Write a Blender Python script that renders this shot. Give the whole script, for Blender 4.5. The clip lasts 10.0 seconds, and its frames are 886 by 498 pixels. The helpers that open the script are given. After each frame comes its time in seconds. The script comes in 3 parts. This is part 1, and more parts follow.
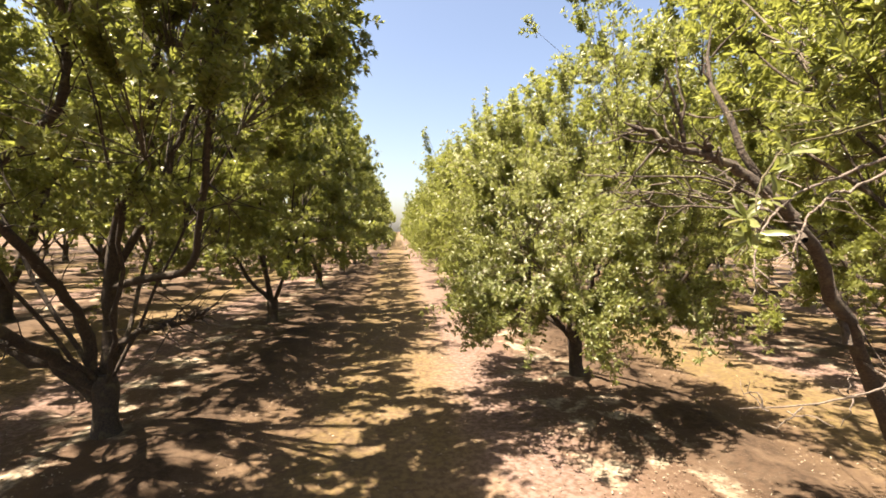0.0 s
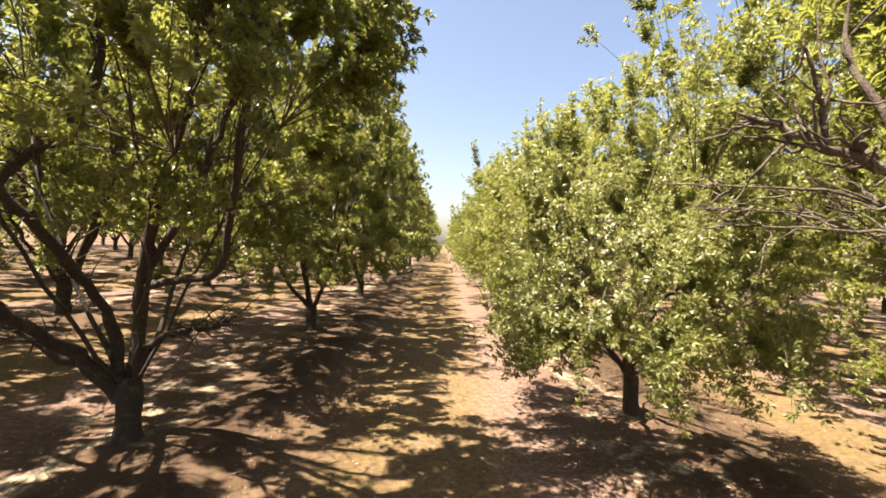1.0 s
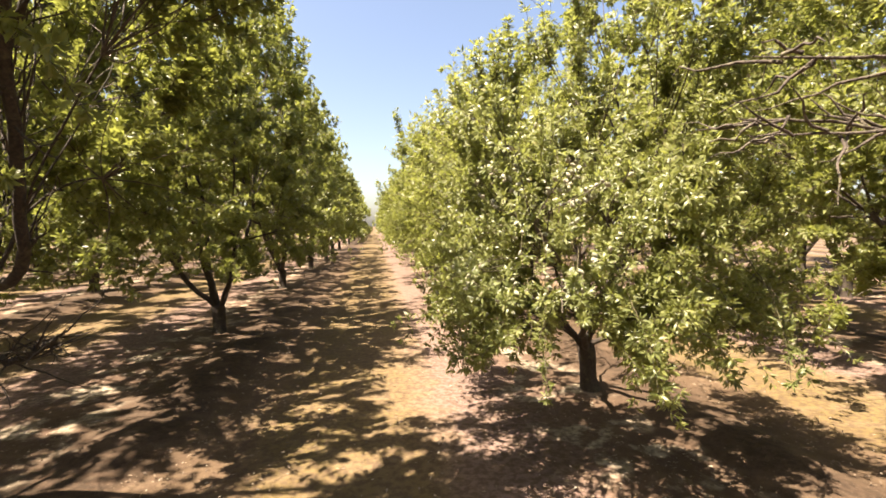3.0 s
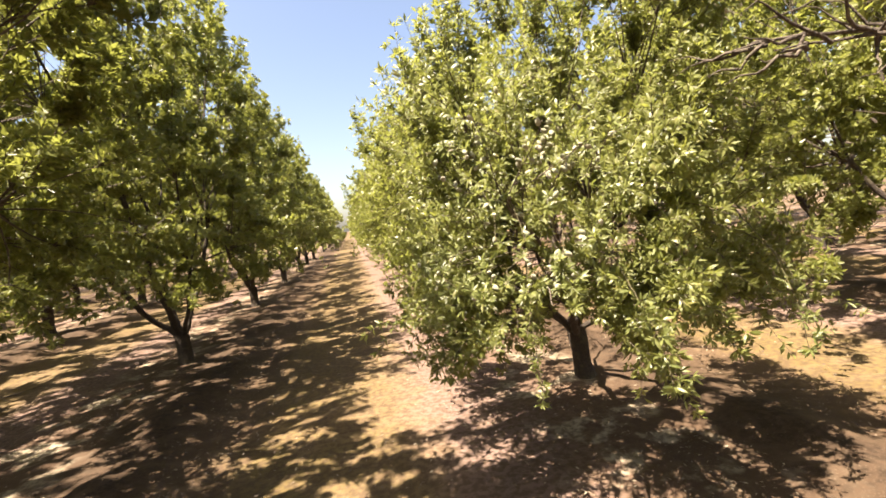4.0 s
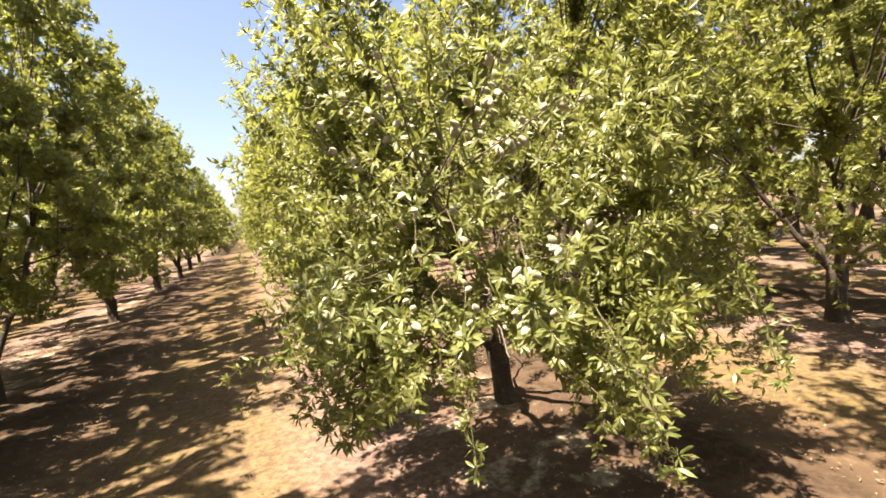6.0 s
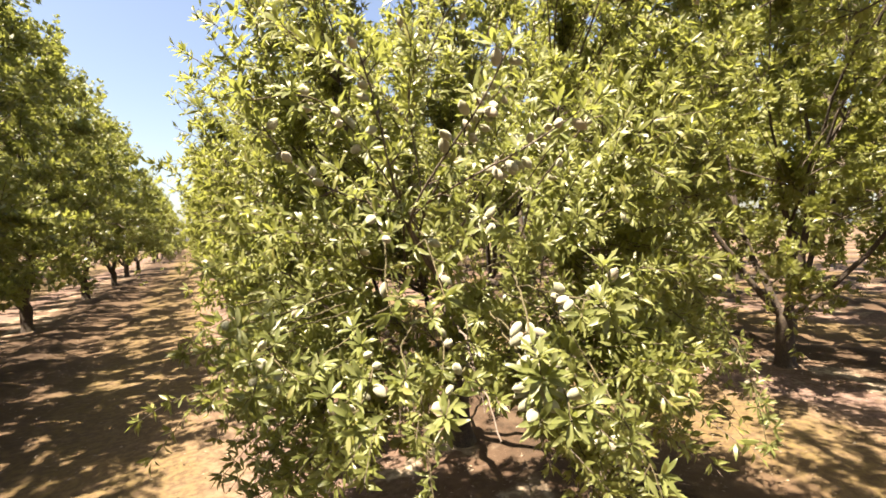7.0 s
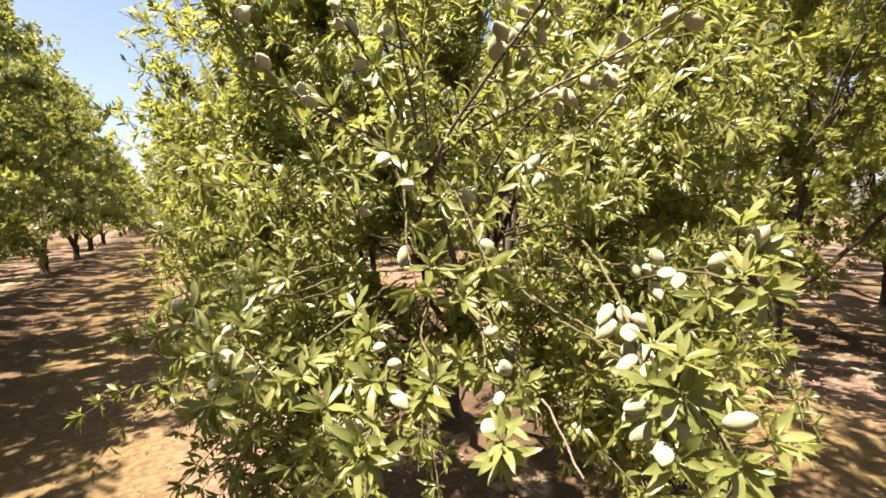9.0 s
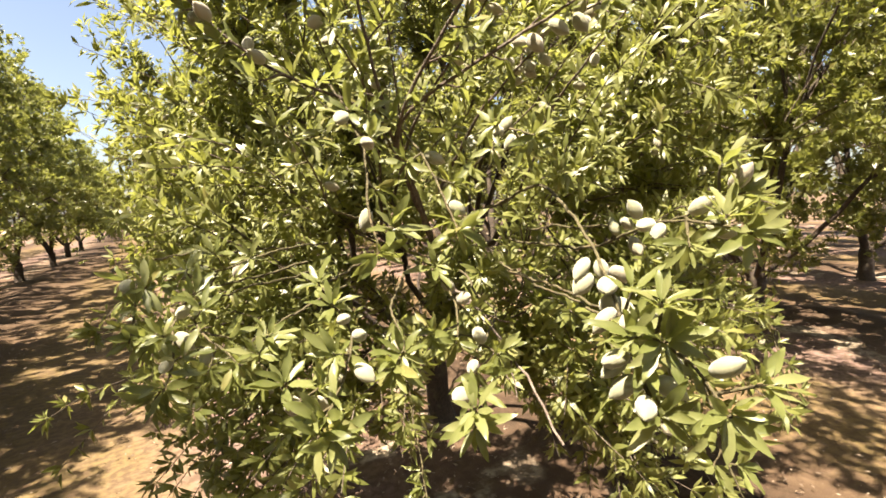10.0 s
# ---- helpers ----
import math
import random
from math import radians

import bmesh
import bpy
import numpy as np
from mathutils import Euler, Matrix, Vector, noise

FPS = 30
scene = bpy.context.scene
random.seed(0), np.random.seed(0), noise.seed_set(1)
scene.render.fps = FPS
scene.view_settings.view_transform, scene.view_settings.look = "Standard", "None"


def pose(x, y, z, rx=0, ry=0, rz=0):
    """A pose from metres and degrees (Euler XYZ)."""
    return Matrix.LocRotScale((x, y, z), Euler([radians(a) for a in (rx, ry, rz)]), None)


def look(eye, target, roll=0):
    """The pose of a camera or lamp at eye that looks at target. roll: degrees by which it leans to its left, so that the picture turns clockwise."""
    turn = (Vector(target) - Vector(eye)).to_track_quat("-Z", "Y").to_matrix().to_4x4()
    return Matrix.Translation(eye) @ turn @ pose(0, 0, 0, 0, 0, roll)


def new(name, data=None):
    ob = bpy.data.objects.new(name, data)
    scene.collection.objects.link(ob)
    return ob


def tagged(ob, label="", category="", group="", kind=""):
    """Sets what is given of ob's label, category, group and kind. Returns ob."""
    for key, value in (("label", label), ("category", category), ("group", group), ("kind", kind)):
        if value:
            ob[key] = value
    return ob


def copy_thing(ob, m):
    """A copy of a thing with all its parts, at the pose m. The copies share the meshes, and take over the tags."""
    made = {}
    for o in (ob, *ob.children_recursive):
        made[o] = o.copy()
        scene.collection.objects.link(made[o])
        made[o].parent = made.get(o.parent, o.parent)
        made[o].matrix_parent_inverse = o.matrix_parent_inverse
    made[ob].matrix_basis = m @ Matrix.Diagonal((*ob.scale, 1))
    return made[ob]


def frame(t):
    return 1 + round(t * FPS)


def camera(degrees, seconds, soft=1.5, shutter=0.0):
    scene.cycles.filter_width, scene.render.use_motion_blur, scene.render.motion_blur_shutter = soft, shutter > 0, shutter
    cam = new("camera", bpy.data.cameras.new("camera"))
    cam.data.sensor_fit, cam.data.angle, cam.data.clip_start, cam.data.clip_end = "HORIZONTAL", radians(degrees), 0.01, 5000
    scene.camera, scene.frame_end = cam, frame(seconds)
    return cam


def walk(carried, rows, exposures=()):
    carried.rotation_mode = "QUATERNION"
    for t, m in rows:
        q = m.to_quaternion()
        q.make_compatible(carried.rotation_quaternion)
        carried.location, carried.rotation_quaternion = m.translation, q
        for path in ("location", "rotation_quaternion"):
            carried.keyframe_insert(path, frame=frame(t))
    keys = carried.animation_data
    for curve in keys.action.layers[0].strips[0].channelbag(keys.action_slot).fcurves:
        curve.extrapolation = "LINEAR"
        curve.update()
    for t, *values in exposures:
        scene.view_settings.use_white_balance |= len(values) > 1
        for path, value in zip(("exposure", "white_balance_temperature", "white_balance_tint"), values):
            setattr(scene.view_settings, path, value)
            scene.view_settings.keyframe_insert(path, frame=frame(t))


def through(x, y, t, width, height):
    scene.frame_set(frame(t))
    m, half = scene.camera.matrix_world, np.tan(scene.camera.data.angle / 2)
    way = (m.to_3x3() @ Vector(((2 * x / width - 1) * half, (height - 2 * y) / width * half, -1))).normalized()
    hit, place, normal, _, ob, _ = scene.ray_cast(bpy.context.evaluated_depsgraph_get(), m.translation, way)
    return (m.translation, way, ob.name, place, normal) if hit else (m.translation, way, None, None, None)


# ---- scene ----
cam = camera(90.0, 10.0, soft=1.7)
PATH = [
    (0.0, 0.0, 0.0, 2.5, 87.78, -1.14, -5.7),
    (0.5, 0.043, 0.255, 2.497, 89.04, -2.61, -2.94),
    (1.0, 0.045, 0.5, 2.49, 89.36, -3.83, 0.11),
    (1.5, 0.02, 0.77, 2.454, 88.63, -3.0, -4.91),
    (2.0, 0.057, 1.005, 2.411, 87.91, -0.8, -7.73),
    (3.5, 0.242, 1.892, 2.359, 86.55, 2.07, -10.0),
    (4.0, 0.338, 2.084, 2.335, 86.18, 6.82, -11.99),
    (4.5, 0.421, 2.356, 2.314, 85.98, 5.24, -16.32),
    (5.0, 0.438, 2.608, 2.304, 84.86, 4.35, -18.31),
    (6.5, 0.651, 3.149, 2.31, 86.39, 4.39, -27.17),
    (7.0, 0.671, 3.317, 2.339, 87.94, 1.69, -29.37),
    (7.5, 0.713, 3.502, 2.329, 88.26, 2.17, -32.53),
    (8.0, 0.738, 3.573, 2.319, 88.42, 3.5, -33.2),
    (8.5, 0.744, 3.629, 2.284, 86.81, 0.91, -34.39),
    (9.0, 0.733, 3.702, 2.27, 85.32, 0.41, -32.12),
    (9.5, 0.766, 3.722, 2.25, 84.58, 2.52, -33.7),
    (10.0, 0.795, 3.729, 2.204, 84.44, 2.43, -33.97),
]
walk(cam, [(t, pose(x, y, z, rx, ry, rz)) for t, x, y, z, rx, ry, rz in PATH], exposures=((0.0, 2.57, 7250, 16), (6.5, 2.64, 7250, 16), (10.0, 2.54, 7250, 16)))

# ---- daylight ----
SUN_EL, SUN_AZ = 67.5, 256.0          # degrees; azimuth clockwise from the rows' direction
world = bpy.data.worlds.new("sky")
scene.world = world
world.use_nodes = True
wn = world.node_tree.nodes
sky = wn.new("ShaderNodeTexSky")
sky.sky_type = "NISHITA"
sky.sun_disc = False
sky.sun_elevation = radians(SUN_EL)
sky.sun_rotation = radians(SUN_AZ)
sky.dust_density = 2.2
sky.air_density = 1.0
wn["Background"].inputs["Strength"].default_value = 0.048
world.node_tree.links.new(sky.outputs[0], wn["Background"].inputs["Color"])
sun_data = bpy.data.lights.new("sun", "SUN")
sun_data.energy = 4.7
sun_data.angle = radians(0.55)
sun_data.color = (1.0, 0.94, 0.84)
sun = new("sun", sun_data)
to_sun = Vector((math.sin(radians(SUN_AZ)) * math.cos(radians(SUN_EL)), math.cos(radians(SUN_AZ)) * math.cos(radians(SUN_EL)), math.sin(radians(SUN_EL))))
sun.matrix_world = look(to_sun * 60, (0, 0, 0))


# ---- materials ----
def material(name):
    m = bpy.data.materials.new(name)
    m.use_nodes = True
    nt = m.node_tree
    return m, nt, nt.nodes["Principled BSDF"]


def node(nt, kind, **values):
    n = nt.nodes.new(kind)
    for key, v in values.items():
        n.inputs[key.replace("_", " ")].default_value = v
    return n


def ramp(nt, source, stops):
    r = nt.nodes.new("ShaderNodeValToRGB")
    while len(r.color_ramp.elements) < len(stops):
        r.color_ramp.elements.new(0.5)
    for e, (p, c) in zip(r.color_ramp.elements, stops):
        e.position, e.color = p, (*c, 1)
    nt.links.new(source, r.inputs[0])
    return r.outputs[0]


def mix(nt, fac, a, b):
    m = nt.nodes.new("ShaderNodeMix")
    m.data_type = "RGBA"
    for socket, v in ((m.inputs[0], fac), (m.inputs[6], a), (m.inputs[7], b)):
        if hasattr(v, "is_output"):
            nt.links.new(v, socket)
        else:
            socket.default_value = v if isinstance(v, float) else (*v, 1)
    return m.outputs[2]


def noise_at(nt, scale, detail=4.0, coords=None, rough=0.55):
    n = node(nt, "ShaderNodeTexNoise", Scale=scale, Detail=detail, Roughness=rough)
    if coords is None:
        coords = nt.nodes.new("ShaderNodeTexCoord").outputs["Object"]
    nt.links.new(coords, n.inputs["Vector"])
    return n.outputs[0]


def bump(nt, bsdf, height, strength, distance):
    b = node(nt, "ShaderNodeBump", Strength=strength, Distance=distance)
    nt.links.new(height, b.inputs["Height"])
    nt.links.new(b.outputs[0], bsdf.inputs["Normal"])


def leaf_material(name, by_object, dark, mid, light, through, share):
    m, nt, bsdf = material(name)
    if by_object:
        rnd = nt.nodes.new("ShaderNodeObjectInfo").outputs["Random"]
    else:
        rnd = nt.nodes.new("ShaderNodeNewGeometry").outputs["Random Per Island"]
    colour = ramp(nt, rnd, ((0.0, dark), (0.5, mid), (0.93, light), (1.0, (0.22, 0.19, 0.055))))
    fine = noise_at(nt, 3.0, 2.0)
    colour = mix(nt, ramp(nt, fine, ((0.35, (0, 0, 0)), (0.7, (0.5, 0.5, 0.5)))), colour, light)
    nt.links.new(colour, bsdf.inputs["Base Color"])
    bsdf.inputs["Roughness"].default_value = 0.38
    bsdf.inputs["Specular IOR Level"].default_value = 0.42
    tr = nt.nodes.new("ShaderNodeBsdfTranslucent")
    tr.inputs[0].default_value = (*through, 1)
    ms = nt.nodes.new("ShaderNodeMixShader")
    ms.inputs[0].default_value = share
    nt.links.new(bsdf.outputs[0], ms.inputs[1])
    nt.links.new(tr.outputs[0], ms.inputs[2])
    nt.links.new(ms.outputs[0], nt.nodes["Material Output"].inputs["Surface"])
    return m


LEAF = leaf_material("almond leaf", False, (0.102, 0.119, 0.030), (0.160, 0.177, 0.048), (0.222, 0.230, 0.080), (0.29, 0.31, 0.062), 0.44)
NEAR_LEAF = leaf_material("near almond leaf", True, (0.084, 0.103, 0.026), (0.134, 0.154, 0.042), (0.197, 0.207, 0.082), (0.25, 0.275, 0.06), 0.42)


def bark_material(name, dark, light, lichen, amount):
    m, nt, bsdf = material(name)
    coarse, fine = noise_at(nt, 9.0, 5.0), noise_at(nt, 55.0, 4.0)
    colour = ramp(nt, fine, ((0.3, dark), (0.7, light)))
    spots = ramp(nt, coarse, ((0.55, (0, 0, 0)), (0.68, (amount, amount, amount))))
    colour = mix(nt, spots, colour, lichen)
    nt.links.new(colour, bsdf.inputs["Base Color"])
    bsdf.inputs["Roughness"].default_value = 0.9
    bump(nt, bsdf, fine, 0.95, 0.018)
    return m


BARK = bark_material("almond bark", (0.019, 0.013, 0.008), (0.062, 0.043, 0.028), (0.105, 0.088, 0.045), 0.55)
TWIG = bark_material("twig bark", (0.045, 0.032, 0.02), (0.12, 0.09, 0.062), (0.17, 0.15, 0.11), 0.5)
DRY_TWIG = bark_material("dry twig bark", (0.07, 0.05, 0.036), (0.19, 0.15, 0.115), (0.25, 0.22, 0.17), 0.5)
SHOOT = bark_material("young shoot", (0.05, 0.04, 0.017), (0.10, 0.085, 0.035), (0.12, 0.08, 0.04), 0.4)


def hull_material():
    m, nt, bsdf = material("almond hull")
    rnd = nt.nodes.new("ShaderNodeObjectInfo").outputs["Random"]
    colour = ramp(nt, rnd, ((0.0, (0.20, 0.205, 0.115)), (0.7, (0.255, 0.25, 0.155)), (1.0, (0.27, 0.232, 0.155))))
    fine = noise_at(nt, 60.0, 5.0)
    colour = mix(nt, ramp(nt, fine, ((0.4, (0, 0, 0)), (0.75, (0.6, 0.6, 0.6)))), colour, (0.26, 0.24, 0.16))
    nt.links.new(colour, bsdf.inputs["Base Color"])
    bsdf.inputs["Roughness"].default_value = 0.85
    bsdf.inputs["Sheen Weight"].default_value = 0.35
    bump(nt, bsdf, noise_at(nt, 300.0, 2.0), 0.25, 0.002)
    return m


HULL = hull_material()


def soil_material():
    m, nt, bsdf = material("orchard soil")
    geo = nt.nodes.new("ShaderNodeNewGeometry").outputs["Position"]
    sep = nt.nodes.new("ShaderNodeSeparateXYZ")
    nt.links.new(geo, sep.inputs[0])

    def math_node(op, a, b=0.0):
        n = nt.nodes.new("ShaderNodeMath")
        n.operation = op
        for s, v in zip(n.inputs, (a, b)):
            if hasattr(v, "is_output"):
                nt.links.new(v, s)
            else:
                s.default_value = v
        return n.outputs[0]

    big, midn, fine, grit = (noise_at(nt, s, 5.0, geo) for s in (0.55, 2.6, 14.0, 90.0))
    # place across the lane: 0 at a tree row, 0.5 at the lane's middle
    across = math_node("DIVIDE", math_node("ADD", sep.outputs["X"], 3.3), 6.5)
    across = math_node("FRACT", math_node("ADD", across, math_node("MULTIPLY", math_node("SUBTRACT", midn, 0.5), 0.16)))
    # dark soil and litter at the rows, deepened to stand in for tree shade
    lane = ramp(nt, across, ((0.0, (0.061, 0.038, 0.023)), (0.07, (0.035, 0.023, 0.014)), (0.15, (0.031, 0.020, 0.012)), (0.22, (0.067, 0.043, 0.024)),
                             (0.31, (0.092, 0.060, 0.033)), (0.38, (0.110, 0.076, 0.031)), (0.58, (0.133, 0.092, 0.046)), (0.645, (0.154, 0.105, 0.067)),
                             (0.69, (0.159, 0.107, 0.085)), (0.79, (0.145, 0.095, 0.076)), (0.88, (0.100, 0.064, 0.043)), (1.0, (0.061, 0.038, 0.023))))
    moss = ramp(nt, big, ((0.44, (0, 0, 0)), (0.58, (0.45, 0.45, 0.45))))
    in_lane = ramp(nt, across, ((0.28, (0, 0, 0)), (0.36, (1, 1, 1)), (0.62, (1, 1, 1)), (0.68, (0, 0, 0))))
    both = math_node("MULTIPLY", moss, in_lane)
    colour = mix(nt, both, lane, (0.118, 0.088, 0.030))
    colour = mix(nt, ramp(nt, midn, ((0.5, (0, 0, 0)), (0.66, (0.35, 0.35, 0.35)))), colour, (0.148, 0.102, 0.064))
    # bleached crust and hull dust under the trees
    crust = math_node("MULTIPLY", ramp(nt, noise_at(nt, 1.7, 4.0, geo), ((0.52, (0, 0, 0)), (0.58, (0.85, 0.85, 0.85)))), ramp(nt, across, ((0.0, (0.6, 0.6, 0.6)), (0.05, (0, 0, 0)), (0.78, (0, 0, 0)), (0.87, (1, 1, 1)), (0.95, (1, 1, 1)), (1.0, (0.6, 0.6, 0.6)))))
    colour = mix(nt, crust, colour, (0.30, 0.25, 0.175))
    colour = mix(nt, ramp(nt, fine, ((0.42, (0.68, 0.68, 0.68)), (0.58, (0, 0, 0)))), colour, (0.064, 0.040, 0.024))
    colour = mix(nt, ramp(nt, grit, ((0.6, (0, 0, 0)), (0.72, (0.5, 0.5, 0.5)))), colour, (0.215, 0.163, 0.112))
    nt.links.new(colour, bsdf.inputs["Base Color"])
    bsdf.inputs["Roughness"].default_value = 0.95
    bsdf.inputs["Specular IOR Level"].default_value = 0.15
    bump(nt, bsdf, math_node("ADD", fine, math_node("MULTIPLY", grit, 0.5)), 0.4, 0.016)
    return m


SOIL = soil_material()


def litter_material():
    m, nt, bsdf = material("dry leaf litter")
    rnd = nt.nodes.new("ShaderNodeNewGeometry").outputs["Random Per Island"]
    colour = ramp(nt, rnd, ((0.0, (0.055, 0.035, 0.022)), (0.5, (0.133, 0.094, 0.058)), (0.85, (0.2, 0.15, 0.1)), (1.0, (0.32, 0.27, 0.19))))
    nt.links.new(colour, bsdf.inputs["Base Color"])
    bsdf.inputs["Roughness"].default_value = 0.8
    return m


LITTER = litter_material()


# ---- mesh building ----
def mesh_of(name, verts, faces, mat, smooth=True):
    """verts (n,3); faces: a list of integer arrays, each (m,3) or (m,4)."""
    me = bpy.data.meshes.new(name)
    faces = [f for f in faces if len(f)]
    loops = np.concatenate([f.ravel() for f in faces]).astype(np.int32)
    sizes = np.concatenate([np.full(len(f), f.shape[1]) for f in faces]).astype(np.int32)
    starts = np.concatenate(([0], np.cumsum(sizes)[:-1])).astype(np.int32)
    me.vertices.add(len(verts))
    me.vertices.foreach_set("co", np.asarray(verts, np.float32).ravel())
    me.loops.add(len(loops))
    me.loops.foreach_set("vertex_index", loops)
    me.polygons.add(len(sizes))
    me.polygons.foreach_set("loop_start", starts)
    if smooth:
        me.polygons.foreach_set("use_smooth", np.ones(len(sizes), bool))
    me.materials.append(mat)
    me.update(calc_edges=True)
    return me


def unit(v):
    return v / np.maximum(np.linalg.norm(v, axis=-1, keepdims=True), 1e-9)


def bezier(a, b, c, t):
    """Points on quadratic curves: a, b, c (m,3), t (m,n) -> (m,n,3)."""
    a, b, c, t = a[:, None], b[:, None], c[:, None], t[..., None]
    return (1 - t) ** 2 * a + 2 * t * (1 - t) * b + t * t * c


def tubes(p, r, sides, rng, rough=0.0):
    """Tapered tubes along p (m,n,3) with radii r (m,n)."""
    m, n, _ = p.shape
    tan = unit(np.gradient(p, axis=1))
    ref = np.where(np.abs(tan[:, :1, 2:3]) > 0.9, np.array([1.0, 0, 0]), np.array([0, 0, 1.0]))
    u = unit(np.cross(tan, np.broadcast_to(ref, tan.shape)))
    v = np.cross(tan, u)
    ang = np.linspace(0, 2 * np.pi, sides, endpoint=False)
    ring = u[:, :, None] * np.cos(ang)[:, None] + v[:, :, None] * np.sin(ang)[:, None]
    rad = r[:, :, None, None] * (1 + rough * rng.standard_normal((m, n, sides, 1)))
    verts = (p[:, :, None] + ring * rad).reshape(-1, 3)
    i = np.arange(m * n * sides).reshape(m, n, sides)
    j = np.roll(i, -1, axis=2)
    quads = np.stack((i[:, :-1], j[:, :-1], j[:, 1:], i[:, 1:]), -1).reshape(-1, 4)
    return verts, quads


def join(pieces):
    """Join (verts, faces-list) pieces."""
    verts, faces, at = [], [], 0
    for v, fs in pieces:
        verts.append(v)
        faces += [f + at for f in fs]
        at += len(v)
    return np.concatenate(verts), faces


def leaves(pos, way, up, size, wide, kind):
    """Leaf blades at pos along way, facing up. kind 1: lopsided sliver, 2: folded diamond, 4: six-cornered."""
    n = len(pos)
    side = unit(np.cross(way, up))
    nor = np.cross(side, way)
    size, wide = size[:, None], wide[:, None]

    def at(along, across, lift):
        return pos + way * size * along + side * wide * across + nor * size * lift

    i = np.arange(n)[:, None]
    if kind == 1:
        v = np.stack((at(0, 0, 0), at(0.5, 0.62, 0.05), at(1, -0.22, -0.06)), 1)
        return v.reshape(-1, 3), [i * 3 + [0, 1, 2]]
    if kind == 2:
        v = np.stack((at(0, 0, 0), at(0.45, 0.5, 0.06), at(1, 0, -0.08), at(0.45, -0.5, 0.06)), 1)
        return v.reshape(-1, 3), [np.concatenate((i * 4 + [0, 1, 2], i * 4 + [0, 2, 3]))]
    v = np.stack((at(0, 0, 0), at(0.32, 0.48, 0.05), at(0.68, 0.38, 0.02), at(1, 0, -0.12), at(0.68, -0.38, 0.02), at(0.32, -0.48, 0.05)), 1)
    return v.reshape(-1, 3), [np.concatenate((i * 6 + [0, 1, 5], i * 6 + [2, 3, 4])), i * 6 + [1, 2, 4, 5]]


def clusters(p, k, rng):
    """k-means; the index of its cluster for each point."""
    k = max(1, min(k, len(p)))
    c = p[rng.choice(len(p), k, replace=False)]
    for _ in range(6):
        lab = np.argmin(((p[:, None] - c[None]) ** 2).sum(-1), axis=1)
        c = np.array([p[lab == q].mean(0) if (lab == q).any() else c[q] for q in range(k)])
    return lab


def crown_points(rng, n, shape, fill, tuft):
    """Ends of twigs: dense near the crown's skin, sparse inside, with lobes, gaps and upright shoots on top."""
    rx, ry, low, high, skirt, vase, skew = shape
    z = low + (high - low) * rng.random(n * 3) ** 0.85
    th = rng.random(n * 3) * 2 * np.pi
    f = (z - low) / (high - low)
    prof = np.interp(f, (0, 0.12, 0.3, 0.5, 0.75, 0.9, 1.0), (skirt, 0.72, 0.9, 1.0, 0.98, 0.8, 0.35) if vase else (skirt, 0.92, 1.0, 0.98, 0.78, 0.52, 0.2))
    k = rng.random(6) * 6.28
    lobe = 1 + 0.10 * np.sin(3 * th + k[0] + 2.0 * f) + 0.08 * np.sin(5 * th + k[1] - 4 * f) + 0.06 * np.sin(8 * th + 9 * f + k[2])
    keep = rng.random(n * 3) < prof ** 1.3
    r = np.maximum(rng.random(n * 3) ** fill, 0.15)
    p = np.stack((rx * prof * lobe * r * np.cos(th), ry * prof * lobe * r * np.sin(th), z + 0.25 * np.sin(2 * th + k[3]) * (f > 0.3)), 1)[keep]
    # a thinned place here and there lets the sky through
    holes = np.stack((rng.uniform(-rx, rx, 9), rng.uniform(-ry, ry, 9), rng.uniform(low + 1, high, 9)), 1)
    near = (((p[:, None] - holes[None]) ** 2).sum(-1) < 0.55 ** 2).any(1)
    p = p[~near][:max(n // 3, 1)]
    # shoots stand in tufts with gaps between them
    p = np.concatenate((p, p + rng.normal(0, tuft, p.shape), p + rng.normal(0, tuft, p.shape)))
    # upright leaders on the upper crown
    lead = p[(p[:, 2] > low + 0.62 * (high - low)) & (rng.random(len(p)) < 0.035)]
    tall = rng.uniform(0.45, 1.0, len(lead))
    p = np.concatenate((p, *(lead + np.stack((rng.normal(0, 0.03, len(lead)), rng.normal(0, 0.03, len(lead)), tall * k / 5), 1) for k in range(1, 6))))
    ca, sa = math.cos(radians(skew)), math.sin(radians(skew))
    return p @ np.array([[ca, sa, 0], [-sa, ca, 0], [0, 0, 1]])


